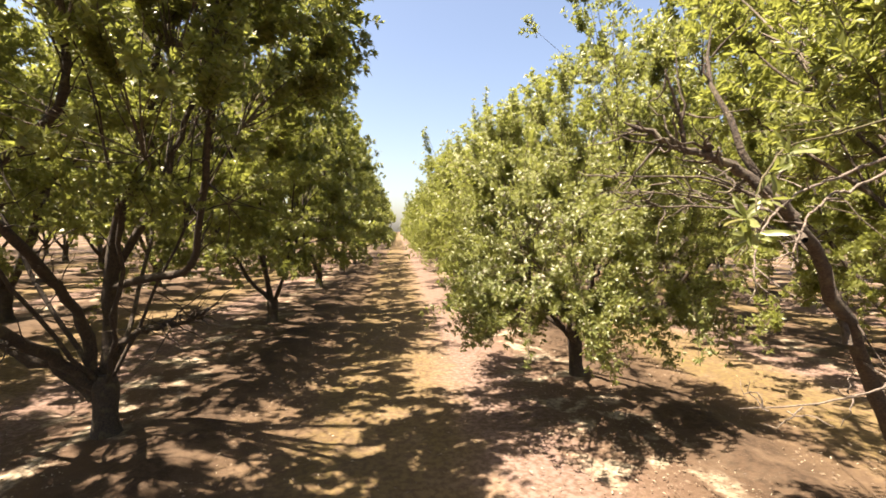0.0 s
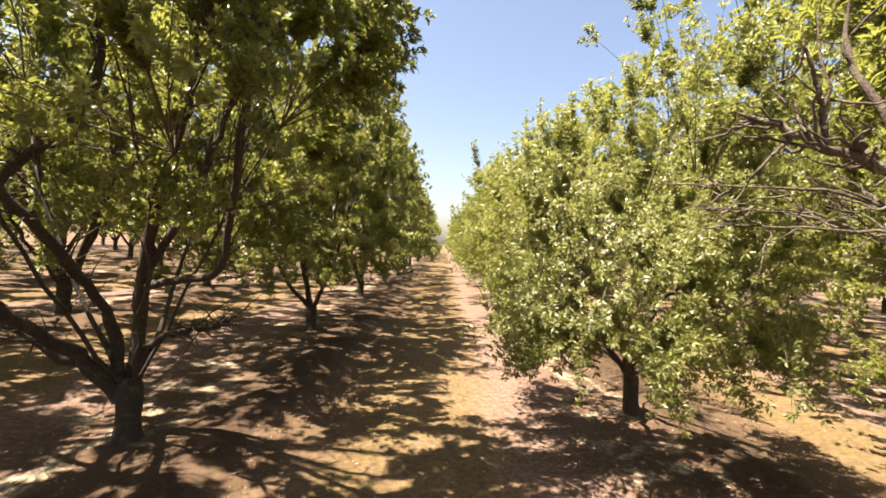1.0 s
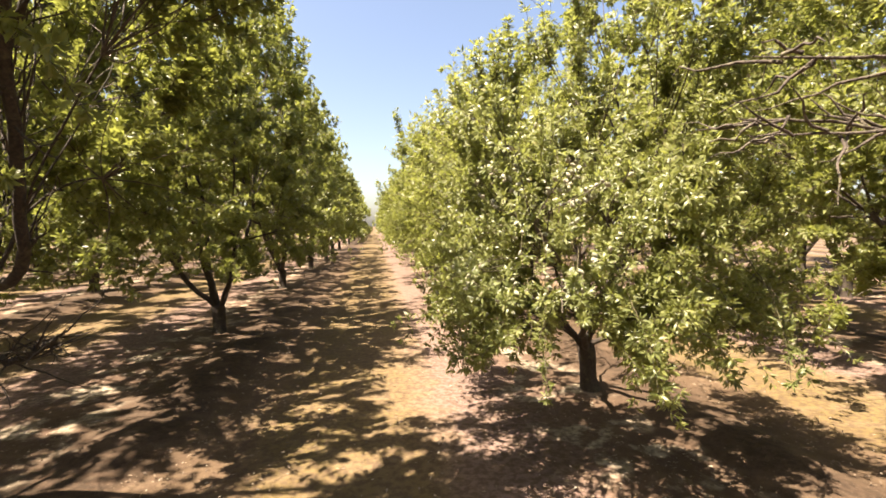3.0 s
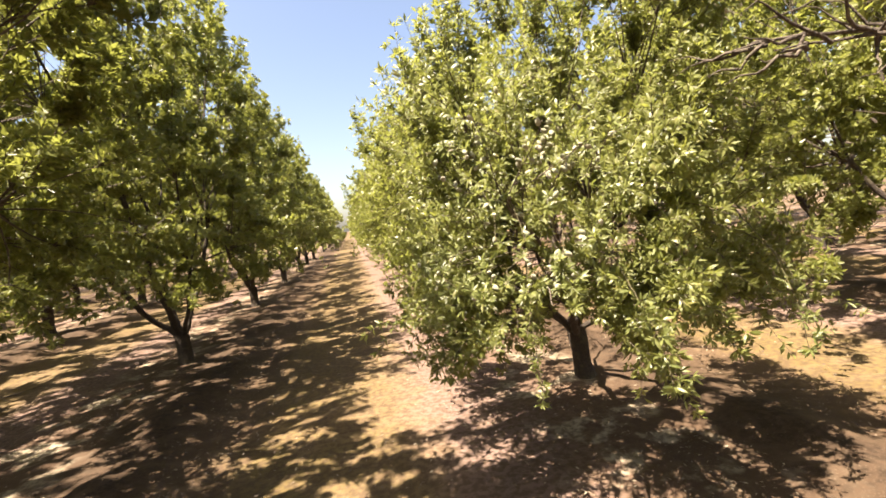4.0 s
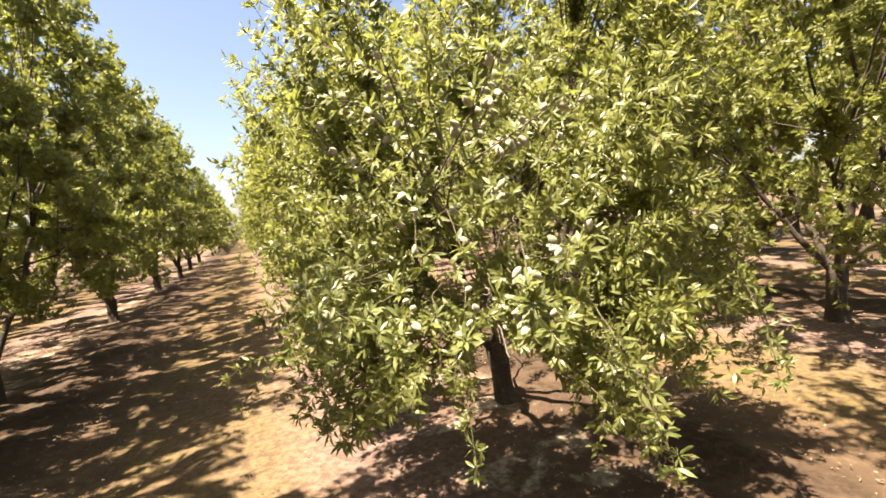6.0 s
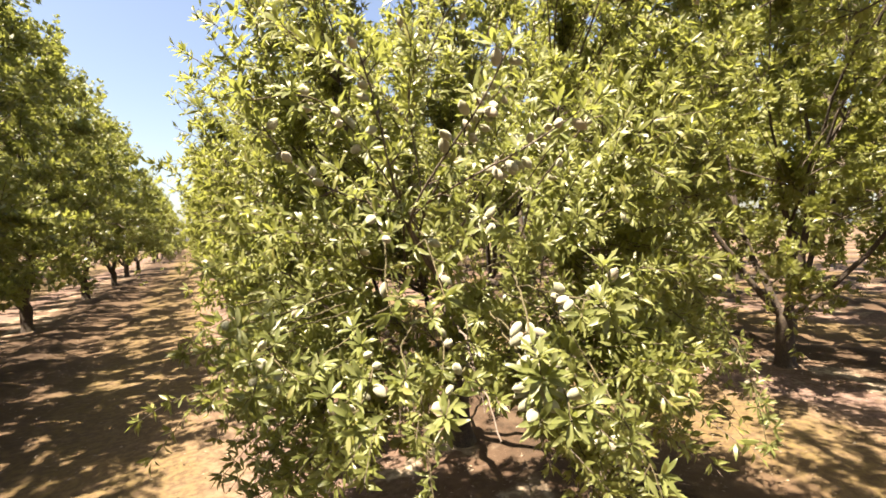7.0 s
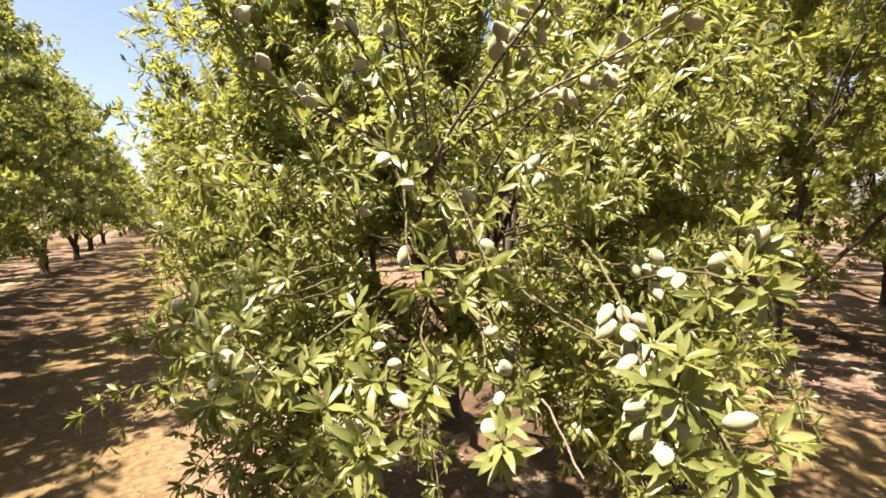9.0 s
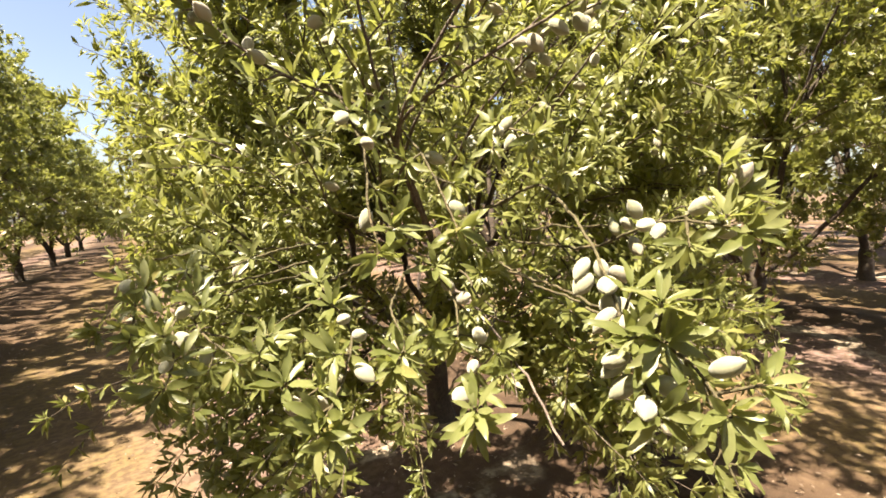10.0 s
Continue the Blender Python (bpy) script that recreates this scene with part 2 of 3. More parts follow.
def grow(seed, shape, count, per_twig, leaf_size, kind, fork=0.75, trunk_r=0.17, limbs=5, allowed=None, lean=(0.0, 0.0), tips=(), twig_len=0.5, fine=4, front=None, inside=1.6, fill=0.5, broad=1.0, heavy=1.0, tuft=0.2, face=0.4):
    """A vase-shaped almond tree: trunk, scaffold limbs, branches, twigs and leaves, base at the origin. Returns meshes."""
    rng = np.random.default_rng(seed)
    ends = crown_points(rng, count, shape, fill, tuft)
    if allowed is not None:
        ends = ends[allowed(ends)]
    if len(tips):
        ends = np.concatenate((ends, np.array(tips)))
    top = np.array([lean[0], lean[1], fork])
    c = trunk_r / math.sqrt(len(ends))
    out = {"limb": []}
    # trunk with a flared foot
    hz = np.array([-0.12, 0.0, 0.12, 0.3, 0.52, 0.74, 0.95, 1.12]) * fork
    wob = np.cumsum(rng.normal(0, 0.004, (len(hz), 2)), axis=0)
    tp = np.stack((lean[0] * np.clip(hz / fork, 0, 1.1) ** 1.3 + wob[:, 0], lean[1] * np.clip(hz / fork, 0, 1.1) ** 1.3 + wob[:, 1], hz), 1)
    tr = trunk_r * np.array([1.55, 1.32, 1.12, 1.0, 0.97, 1.02, 1.06, 0.7])
    v, q = tubes(tp[None], tr[None], 12, rng, 0.055)
    cap = np.arange(12)[None] + (len(hz) - 1) * 12
    out["trunk"] = mesh_of("trunk", v, [q, cap[:, ::3], ], BARK)
    thin_p, thin_r, twig = [], [], []
    rel = unit(ends - top) * np.array([1, 1, 0.55])
    lab1 = clusters(rel, limbs, rng)
    for a in range(limbs):
        e1 = ends[lab1 == a]
        if not len(e1):
            continue
        c1 = e1.mean(0)
        n1 = top + 0.44 * (c1 - top) + rng.normal(0, 0.06, 3)
        d = n1 - top
        mid = top + d * np.array([0.55, 0.55, 0.38]) + rng.normal(0, 0.05, 3)
        start = top - np.array([0, 0, 0.10]) + unit(d) * 0.02
        pl = bezier(start[None], mid[None], n1[None], np.linspace(0, 1, 9)[None])
        pl[:, 1:-1] += rng.normal(0, 0.018, pl[:, 1:-1].shape)
        r0, r1 = heavy * min(c * math.sqrt(len(e1)) * 1.25, trunk_r * 0.75), heavy * c * math.sqrt(len(e1)) * 0.8
        pieces = [(lambda vq: (vq[0], [vq[1]]))(tubes(pl, np.linspace(r0, r1, 9)[None], 8 if fine > 2 else 5, rng, 0.06))]
        lab2 = clusters(e1, 4 if count > 300 else 3, rng)
        for b in range(lab2.max() + 1):
            e2 = e1[lab2 == b]
            if not len(e2):
                continue
            n2 = n1 + 0.5 * (e2.mean(0) - n1) + rng.normal(0, 0.07, 3)
            m2 = (n1 + n2) / 2 + rng.normal(0, 0.09, 3) + np.array([0, 0, 0.05])
            p2 = bezier(n1[None], m2[None], n2[None], np.linspace(0, 1, 6)[None])
            p2[:, 1:-1] += rng.normal(0, 0.015, p2[:, 1:-1].shape)
            s0, s1 = heavy * c * math.sqrt(len(e2)) * 1.15, heavy * c * math.sqrt(len(e2)) * 0.7
            pieces.append((lambda vq: (vq[0], [vq[1]]))(tubes(p2, np.linspace(s0, s1, 6)[None], 6 if fine > 2 else 4, rng, 0.05)))
            lab3 = clusters(e2, max(1, len(e2) // 7), rng)
            for g in range(lab3.max() + 1):
                e3 = e2[lab3 == g]
                if not len(e3):
                    continue
                c3 = e3.mean(0)
                gap = np.linalg.norm(c3 - n2)
                n3 = n2 + (c3 - n2) * max(0.35, 1 - twig_len / max(gap, 0.01)) + rng.normal(0, 0.05, 3)
                m3 = (n2 + n3) / 2 + rng.normal(0, 0.07, 3)
                thin_p.append((n2, m3, n3))
                thin_r.append((c * math.sqrt(len(e3)) * 1.1, c * 1.3))
                for e in e3:
                    twig.append((n3, e))
        v, f = join(pieces)
        out["limb"].append(mesh_of("limb", v, f, BARK))
    tp3 = np.array(thin_p)
    nb = fine + 1
    pb = bezier(tp3[:, 0], tp3[:, 1], tp3[:, 2], np.broadcast_to(np.linspace(0, 1, nb), (len(tp3), nb)))
    rb = np.linspace(np.array(thin_r)[:, 0], np.array(thin_r)[:, 1], nb, axis=1)
    v1, q1 = tubes(pb, rb, 4, rng)
    tw = np.array(twig)
    a, e = tw[:, 0], tw[:, 1]
    span = np.linalg.norm(e - a, axis=1, keepdims=True)
    rise = np.clip((e[:, 2:3] - shape[2]) / (shape[3] - shape[2]), 0, 1)
    m = (a + e) / 2 + rng.normal(0, 0.12, a.shape) * span + np.array([0, 0, 1]) * span * (0.28 - 0.5 * rise)
    pt = bezier(a, m, e, np.broadcast_to(np.linspace(0, 1, fine), (len(a), fine)))
    rt = np.broadcast_to(np.linspace(max(c * 1.0, 0.004), 0.0016, fine), (len(a), fine))
    v2, q2 = tubes(pt, rt, 3, rng)
    v, f = join([(v1, [q1]), (v2, [q2])])
    out["branches"] = mesh_of("branches", v, f, TWIG)
    # leaves in rosettes along the twigs, denser to the tips
    t = 1 - 0.92 * rng.random((len(a), per_twig)) ** 1.25
    rosette = np.clip((np.floor(t * 6) + 0.4 + rng.random((len(a), 1)) * 0.5) / 6, 0, 1)
    t = np.where(rng.random(t.shape) < 0.78, rosette, t)
    p = bezier(a, m, e, t)
    tan = unit(2 * (1 - t)[..., None] * (m - a)[:, None] + 2 * t[..., None] * (e - m)[:, None])
    p, tan = p.reshape(-1, 3), tan.reshape(-1, 3)
    perp = unit(np.cross(tan, rng.standard_normal(p.shape)))
    way = unit(tan * rng.uniform(0.1, 1.1, (len(p), 1)) + perp * 0.9 + 0.15 * rng.standard_normal(p.shape))
    out_way = unit((p - np.array([0, 0, shape[2] + 0.3 * (shape[3] - shape[2])])) * np.array([1, 1, 0.6]))
    up = unit(0.4 * out_way + 0.5 * tan + face * np.array([-0.2, 0.0, 0.55]) + (0.75 - 0.35 * face) * rng.standard_normal(p.shape))
    p = p + perp * rng.uniform(0, 0.02, (len(p), 1)) * leaf_size / 0.08
    size = leaf_size * rng.uniform(0.6, 1.2, len(p))
    # the shaded inside carries larger, fewer blades
    mid_z, half_z = (shape[2] + shape[3]) / 2, (shape[3] - shape[2]) / 2
    inner = np.sqrt((e[:, 0] / shape[0]) ** 2 + (e[:, 1] / shape[1]) ** 2 + ((e[:, 2] - mid_z) / half_z) ** 2) < 0.72
    ahead = np.zeros(len(e), bool) if front is None else np.linalg.norm(e - np.array(front[0]), axis=1) < front[1]
    size = size * np.repeat(np.where(inner & ~ahead, inside, 1.0), per_twig)
    wide = broad * size * rng.uniform(0.27, 0.38, len(p))
    ahead = np.repeat(ahead, per_twig)
    blades = [leaves(p[~ahead], way[~ahead], up[~ahead], size[~ahead], wide[~ahead], kind)]
    if ahead.any():
        blades.append(leaves(p[ahead], way[ahead], up[ahead], size[ahead], wide[ahead] * 0.8, 4))
    v, f = join(blades)
    out["crown"] = mesh_of("crown", v, f, LEAF, smooth=False)
    out["ends"] = e
    return out


def plant(meshes, place, label, group, turn=0.0, scale=1.0):
    tree = tagged(new("almond_tree"), label, "tree", group)
    tree.empty_display_size = 0.3
    for name, data in (("trunk", meshes["trunk"]), *(("limb", d) for d in meshes["limb"]), ("branchwork", meshes["branches"]), ("crown", meshes["crown"])):
        ob = tagged(new(name, data), kind="stuff" if name == "branchwork" else "")
        ob.parent = tree
    tree.matrix_basis = pose(*place, 0, 0, turn) @ Matrix.Diagonal((scale, scale, scale, 1))
    return tree


# ---- ground ----
def ground():
    rng = np.random.default_rng(5)
    def heights(x, y):
        h = np.zeros(x.shape)
        for k in range(14):
            w = rng.uniform(0.5, 3.2)
            a = rng.random() * 6.28
            h += 0.009 / w * np.sin(w * (x * math.cos(a) + y * math.sin(a)) * 1.7 + rng.random() * 6.28)
        return h
    xs = np.concatenate(([-900, -300, -120, -60, -35], np.arange(-24, 24.01, 0.25), [35, 60, 120, 300, 900]))
    ys = np.concatenate(([-600, -150, -60, -25], np.arange(-8, 40.01, 0.25), [48, 60, 80, 120, 200, 400, 1500]))
    gx, gy = np.meshgrid(xs, ys)
    near = np.clip((26 - np.abs(gx)) / 6, 0, 1) * np.clip((42 - gy) / 8, 0, 1) * np.clip((gy + 10) / 4, 0, 1)
    # low berms along the tree rows
    berm = 0.05 * np.exp(-((((gx + 3.3) / 6.5 + 0.5) % 1 - 0.5) * 6.5 / 1.1) ** 2)
    # a ridge of swept litter beside each row
    ridge = (((gx + 2.45) / 6.5 + 0.5) % 1 - 0.5) * 6.5
    lumps = 0.5 + 0.5 * np.sin(2.3 * gy + 1.3 * np.sin(0.9 * gy) + 0.6 * gx)
    berm = berm + (0.05 + 0.07 * lumps) * np.exp(-(ridge / 0.42) ** 2)
    gz = (heights(gx, gy) + berm - 0.02) * near
    i = np.arange(gx.size).reshape(gx.shape)
    quads = np.stack((i[:-1, :-1], i[:-1, 1:], i[1:, 1:], i[1:, :-1]), -1).reshape(-1, 4)
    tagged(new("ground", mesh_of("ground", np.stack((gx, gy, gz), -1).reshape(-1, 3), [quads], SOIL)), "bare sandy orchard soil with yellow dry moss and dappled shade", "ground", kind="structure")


ground()

# ---- the orchard ----
ROW_L, ROW_R = -3.3, 3.15
STEP = 6.95
L_FIRST, R_FIRST = 5.3, 7.4
LANE = "trees along the lane"
M_AT, N_AT = (ROW_R, R_FIRST, 0), (ROW_R + 0.1, 0.95, 0)


def clear_lane(place, reach):
    """Keeps twig ends out of the strip over the lane's middle."""
    def ok(p):
        return (p[:, 0] + place[0]) * math.copysign(1, place[0]) > reach
    return ok


def clear_front(p):
    x, y = p[:, 0] + M_AT[0], p[:, 1] + M_AT[1]
    beside = (x - 0.74) * 0.42 - (y - 3.57) * 0.91 > 0.0       # the gap towards the neighbour
    return (x > 0.32) & ((x - 0.79) ** 2 + (y - 3.73) ** 2 > 1.15 ** 2) & (y > 3.7) & ~beside & open_below(p) & narrow(p) & trunk_open(p) & airy(p)


front_rng = np.random.default_rng(12)
bulge_n = 210
az, el = np.radians(front_rng.uniform(3, 70, bulge_n)), np.radians(front_rng.uniform(-42, 50, bulge_n))
dist = np.interp(np.degrees(el), (-42, -15, 5, 25, 50), (1.0, 1.15, 1.5, 2.1, 3.0)) + front_rng.uniform(0.25, 1.2, bulge_n)
bulge = np.stack((0.79 + dist * np.sin(az) * np.cos(el), 3.73 + dist * np.cos(az) * np.cos(el), 2.2 + dist * np.sin(el)), 1) - np.array(M_AT)
bulge = bulge[(bulge[:, 0] > -2.4) & (bulge[:, 2] > 0.7) & ((el > radians(-8)) | (az < radians(9)) | (az > radians(42)) | (front_rng.random(bulge_n) < 0.33))]
sx = front_rng.uniform(2.4, 5.0, 110)
bulge = np.concatenate([bulge + front_rng.normal(0, 0.07, bulge.shape) for _ in range(4)])
skirt = np.stack((sx, 3.6 + (sx - 0.74) * 0.44 + front_rng.uniform(0.0, 1.0, 110), front_rng.uniform(1.0, 3.2, 110)), 1) - np.array(M_AT)
skirt = np.concatenate([skirt + front_rng.normal(0, 0.10, skirt.shape) for _ in range(3)])
far_side = np.stack((front_rng.uniform(4.0, 6.2, 200), front_rng.uniform(5.4, 9.2, 200), front_rng.uniform(0.7, 4.2, 200)), 1) - np.array(M_AT)


def open_below(p):
    """The crown's foot is thin where the drooping twigs end, so the soil shows through."""
    d = p + np.array(M_AT) - np.array([0.79, 3.73, 2.2])
    flat = np.hypot(d[:, 0], d[:, 1])
    low = (d[:, 2] < -0.5 * flat) & (flat < 2.5)
    return ~low | (front_rng.random(len(p)) < 0.85)


def trunk_open(p):
    """No twigs hang in front of the trunk's foot on the lane side."""
    along, across = -0.45 * p[:, 0] - 0.893 * p[:, 1], 0.893 * p[:, 0] - 0.45 * p[:, 1]
    return ~((along > -0.4) & (np.abs(across + 0.05) < 0.3) & (p[:, 2] < 0.7 + 0.27 * along))


def airy(p):
    """The side away from the lane is thinner, so that the sun flecks the soil."""
    away = 0.45 * p[:, 0] + 0.893 * p[:, 1]
    high = (p[:, 2] > 3.2) & (p[:, 1] < -1.6)
    return front_rng.random(len(p)) < np.where(away > 0.3, 0.18, np.where(high, 0.38, 1.0))


def narrow(p):
    """The crown leans towards the lane and draws in to its top on the far side."""
    x = p[:, 0] + M_AT[0]
    return (x + 0.4 * p[:, 2] < 5.5) & (p[:, 2] < 3.35 + 0.76 * x)


low_edge = np.stack((front_rng.uniform(0.72, 1.35, 65), front_rng.uniform(5.2, 8.2, 65), front_rng.uniform(1.15, 2.5, 65)), 1) - np.array(M_AT)
inner_front = np.stack((front_rng.uniform(0.9, 1.8, 16), front_rng.uniform(5.2, 6.4, 16), front_rng.uniform(2.6, 3.6, 16)), 1) - np.array(M_AT)
extra = np.concatenate([np.concatenate((low_edge, inner_front)) + front_rng.normal(0, 0.09, (81, 3)) for _ in range(4)])
lane_edge = np.stack((front_rng.uniform(0.6, 1.6, 260), front_rng.uniform(5.6, 8.4, 260), front_rng.uniform(1.7, 4.9, 260)), 1) - np.array(M_AT)
tips = np.concatenate((bulge, skirt, far_side, lane_edge, extra))
tips = tips[open_below(tips) & narrow(tips) & trunk_open(tips)]
main = grow(11, (2.6, 3.7, 0.7, 6.4, 0.8, False, -24), 1800, 62, 0.068, 2, fork=0.72, trunk_r=0.12, limbs=6, allowed=clear_front, lean=(-0.05, 0.05),
            tips=tips, front=((-2.3, -3.6, 2.2), 2.1), inside=1.0, fill=0.32, broad=0.92, heavy=0.7, tuft=0.10, face=1.0)
main_tree = plant(main, M_AT, "broad almond tree with drooping sunlit green crown and pale nuts", LANE)

near = [
    (21, (-3.4, 5.5, 0), (4.8, 4.5, 1.5, 8.3, 0.6, True, 0), 2300, 150, 0.072, 1, "almond tree with dark forked limbs, shaded towards the lane", 0.66),
    (22, (-3.28, 12.0, 0), (4.6, 4.5, 1.3, 9.3, 0.62, True, 0), 2600, 112, 0.09, 1, "almond tree with slim dark trunk and full crown", 0.62),
    (23, N_AT, (3.5, 4.0, 1.9, 7.0, 0.6, True, 0), 1000, 84, 0.066, 2, "almond tree with bare lichen-grey limb over the lane", 0.8),
    (24, (ROW_R, R_FIRST + STEP, 0), (2.7, 3.7, 0.7, 6.6, 0.85, False, 0), 1300, 90, 0.085, 1, "almond tree with low sunlit skirt of leaves", 0.7),
    (25, (9.0, 6.85, 0), (4.0, 4.4, 1.0, 7.6, 0.85, True, 0), 2100, 105, 0.088, 1, "almond tree with stout trunk forking into many limbs", 0.85),
]


def sun_edge(p):
    """Crowns are cut back on the lane side, where the mowing strip gets the sun."""
    ragged = 0.38 * np.sin(2.9 * p[:, 1] + 1.1 * p[:, 2]) * np.sin(2.3 * p[:, 2] - 0.9 * p[:, 1])
    return (p[:, 0] + 0.40 * p[:, 2] < 4.42 + ragged) & (p[:, 0] < 2.75 + 0.8 * ragged)


def open_side(p):
    """The first tree on the shaded side is bare below on its lane side."""
    x = p[:, 0] + ROW_L
    return (x + 0.40 * p[:, 2] < np.where(p[:, 1] > 1.6, 0.4, 0.95)) & (x < -0.95) & ((x < -3.8) | (p[:, 2] > 2.3) | ((p[:, 1] > 0.7) & (p[:, 2] > 1.6)))


def over_lane(p):
    """The neighbour's crown stays high and behind where its bare limb reaches out."""
    x, y = p[:, 0] + N_AT[0], p[:, 1] + N_AT[1]
    return (((y < 1.3) & (x > 2.6)) | (x > 4.2))


for seed, place, shape, count, per, size, blade, label, fork in near:
    keep = clear_lane(place, 0.3 if place != N_AT else 1.35)
    if seed == 21:
        keep = open_side
    if seed == 22:
        keep = sun_edge
    more = ()
    if place == N_AT:
        reach = np.random.default_rng(31)
        more = np.concatenate((np.stack((reach.uniform(3.8, 6.4, 250), reach.uniform(3.0, 5.4, 250), reach.uniform(3.6, 6.4, 250)), 1),
                               np.stack((reach.uniform(2.1, 3.9, 170), reach.uniform(2.0, 3.6, 170), reach.uniform(2.95, 4.5, 170)), 1),
                               np.stack((reach.uniform(3.0, 4.5, 90), reach.uniform(3.9, 5.2, 90), reach.uniform(4.6, 6.0, 90)), 1))) - np.array(N_AT)
        keep = over_lane
    if seed == 21:
        reach = np.random.default_rng(32)
        more = np.concatenate((np.stack((reach.uniform(-1.6, -0.5, 130), reach.uniform(4.2, 6.6, 130), reach.uniform(3.9, 6.2, 130)), 1),
                               np.stack((reach.uniform(-2.6, -0.9, 110), reach.uniform(2.4, 4.6, 110), reach.uniform(3.7, 6.0, 110)), 1),
                               np.stack((reach.uniform(-3.4, -1.9, 150), reach.uniform(6.2, 8.6, 150), reach.uniform(1.7, 3.6, 150)), 1),
                               np.stack((reach.uniform(-2.4, -1.2, 140), reach.uniform(3.2, 5.2, 140), reach.uniform(4.9, 6.4, 140)), 1),
                               np.stack((reach.uniform(-0.85, -0.25, 36), reach.uniform(4.7, 5.6, 36), reach.uniform(4.1, 5.3, 36)), 1))) - np.array(place)
    g = grow(seed, shape, count, per, size, blade, fork=fork, trunk_r=0.135, limbs=6 if seed == 25 else 5, inside=1.2, allowed=keep, tips=more, broad={23: 0.95, 21: 1.25}.get(seed, 1.5), face={23: 1.0, 21: 0.7}.get(seed, 0.5), fill=0.38 if seed == 21 else 0.45, heavy=0.38 if seed == 21 else 0.8)
    thing = plant(g, place, label, LANE)
    if place == N_AT:
        over_tree = thing
    if seed == 21:
        shade_tree = thing

VASE, DOME = (4.5, 4.5, 0.95, 10.2, 0.7, True, 0), (2.9, 4.1, 0.95, 6.6, 0.75, False, 0)
mids = [grow(40 + k, VASE if k < 2 else DOME, 1000, 58, 0.112, 1, fork=0.72, trunk_r=0.14, limbs=5, fine=3, inside=1.3, broad=2.15, allowed=None if k == 1 else sun_edge) for k in range(4)]
fars = [grow(50 + k, VASE if k < 2 else DOME, 260, 38, 0.2, 1, fork=0.75, trunk_r=0.14, limbs=4, fine=2, inside=1.6, broad=2.5, allowed=None if k == 1 else sun_edge) for k in range(4)]
rng = random.Random(7)
done = [(p[0], p[1]) for _, p, *_ in near] + [M_AT[:2]]
first = {}
rows = [(ROW_L - 6.5 * j, L_FIRST) for j in range(6)] + [(ROW_R + 6.0 * j, R_FIRST - 0.6 * (j > 0)) for j in range(5)]
for rx, y0 in rows:
    lane_row = abs(rx) < 4
    for k in range(-1 if abs(rx) < 11 else 0, 17 if lane_row else 7):
        x, y = rx + rng.uniform(-0.12, 0.12), y0 + k * STEP + rng.uniform(-0.15, 0.15)
        if any(abs(x - a) < 2 and abs(y - b) < 2.5 for a, b in done) or 50.5 < y < 55.5:
            continue
        if abs(rx) > 12 and y < -1:
            continue
        level = mids if (lane_row and y < 36) or math.hypot(x, y - 3) < 16 else fars
        which = 2 + rng.randrange(2) if abs(rx - ROW_R) < 1 else int(not lane_row)
        turn = rng.choice((0, 180)) * (which > 1) + rng.uniform(-14, 14)
        key = (level is mids, which)
        label = "leafy almond tree in an orchard row" if level is mids else "distant almond tree in an orchard row"
        s = rng.uniform(0.95, 1.05) * (1 if lane_row else 1.13)
        if key not in first:
            first[key] = plant(level[which], (x, y, 0), label, "orchard rows", turn, s)
        else:
            t2 = copy_thing(first[key], pose(x, y, 0, 0, 0, turn))
            t2.scale = (s, s, s)


# ---- hanging sprigs with leaves and nuts on the nearest tree ----
def leaf_blade(seed):
    """One almond leaf, 1 long along +y, facing +z: lance-shaped, folded at the midrib, tip bent down."""
    rng = np.random.default_rng(seed)
    along = np.array([0.0, 0.1, 0.25, 0.45, 0.65, 0.82, 0.94, 1.0])
    half = np.array([0.012, 0.048, 0.1, 0.128, 0.117, 0.078, 0.033, 0.0]) * rng.uniform(0.9, 1.1)
    bend = -0.3 * rng.uniform(-0.3, 1.4) * along ** 2 + 0.12 * along
    wave = 0.03 * np.sin(along * 11 + rng.random() * 6)
    verts, faces = [], []
    for a, h, b, w in zip(along, half, bend, wave):
        verts += [(-h, a, b + 0.3 * h + w), (0.03 * math.sin(5 * a), a, b), (h, a, b + 0.3 * h - w)]
    for k in range(len(along) - 1):
        o = 3 * k
        faces += [(o, o + 1, o + 4, o + 3), (o + 1, o + 2, o + 5, o + 4)]
    return mesh_of("leaf", np.array(verts), [np.array(faces)], NEAR_LEAF)


def nut_mesh(seed):
    """An unripe almond in its hull, 1 long along -z from the stalk: flattened, pointed, with a seam."""
    rng = np.random.default_rng(seed)
    bm = bmesh.new()
    bmesh.ops.create_uvsphere(bm, u_segments=12, v_segments=8, radius=0.5)
    for v in bm.verts:
        x, y, z = v.co
        pinch = 1 - 0.35 * max(0, -z * 2) ** 2
        seam = 1 - 0.10 * math.exp(-(x / 0.09) ** 2) * (y > 0)
        v.co = (x * 0.66 * pinch, y * 0.52 * pinch * seam, z - 0.5 + (-0.06 if z < -0.49 else 0))
    for f in bm.faces:
        f.smooth = True
    me = bpy.data.meshes.new("almond")
    bm.to_mesh(me)
    bm.free()
    me.materials.append(HULL)
    return me


BLADES = [leaf_blade(k) for k in range(7)]
NUTS = [nut_mesh(k) for k in range(2)]


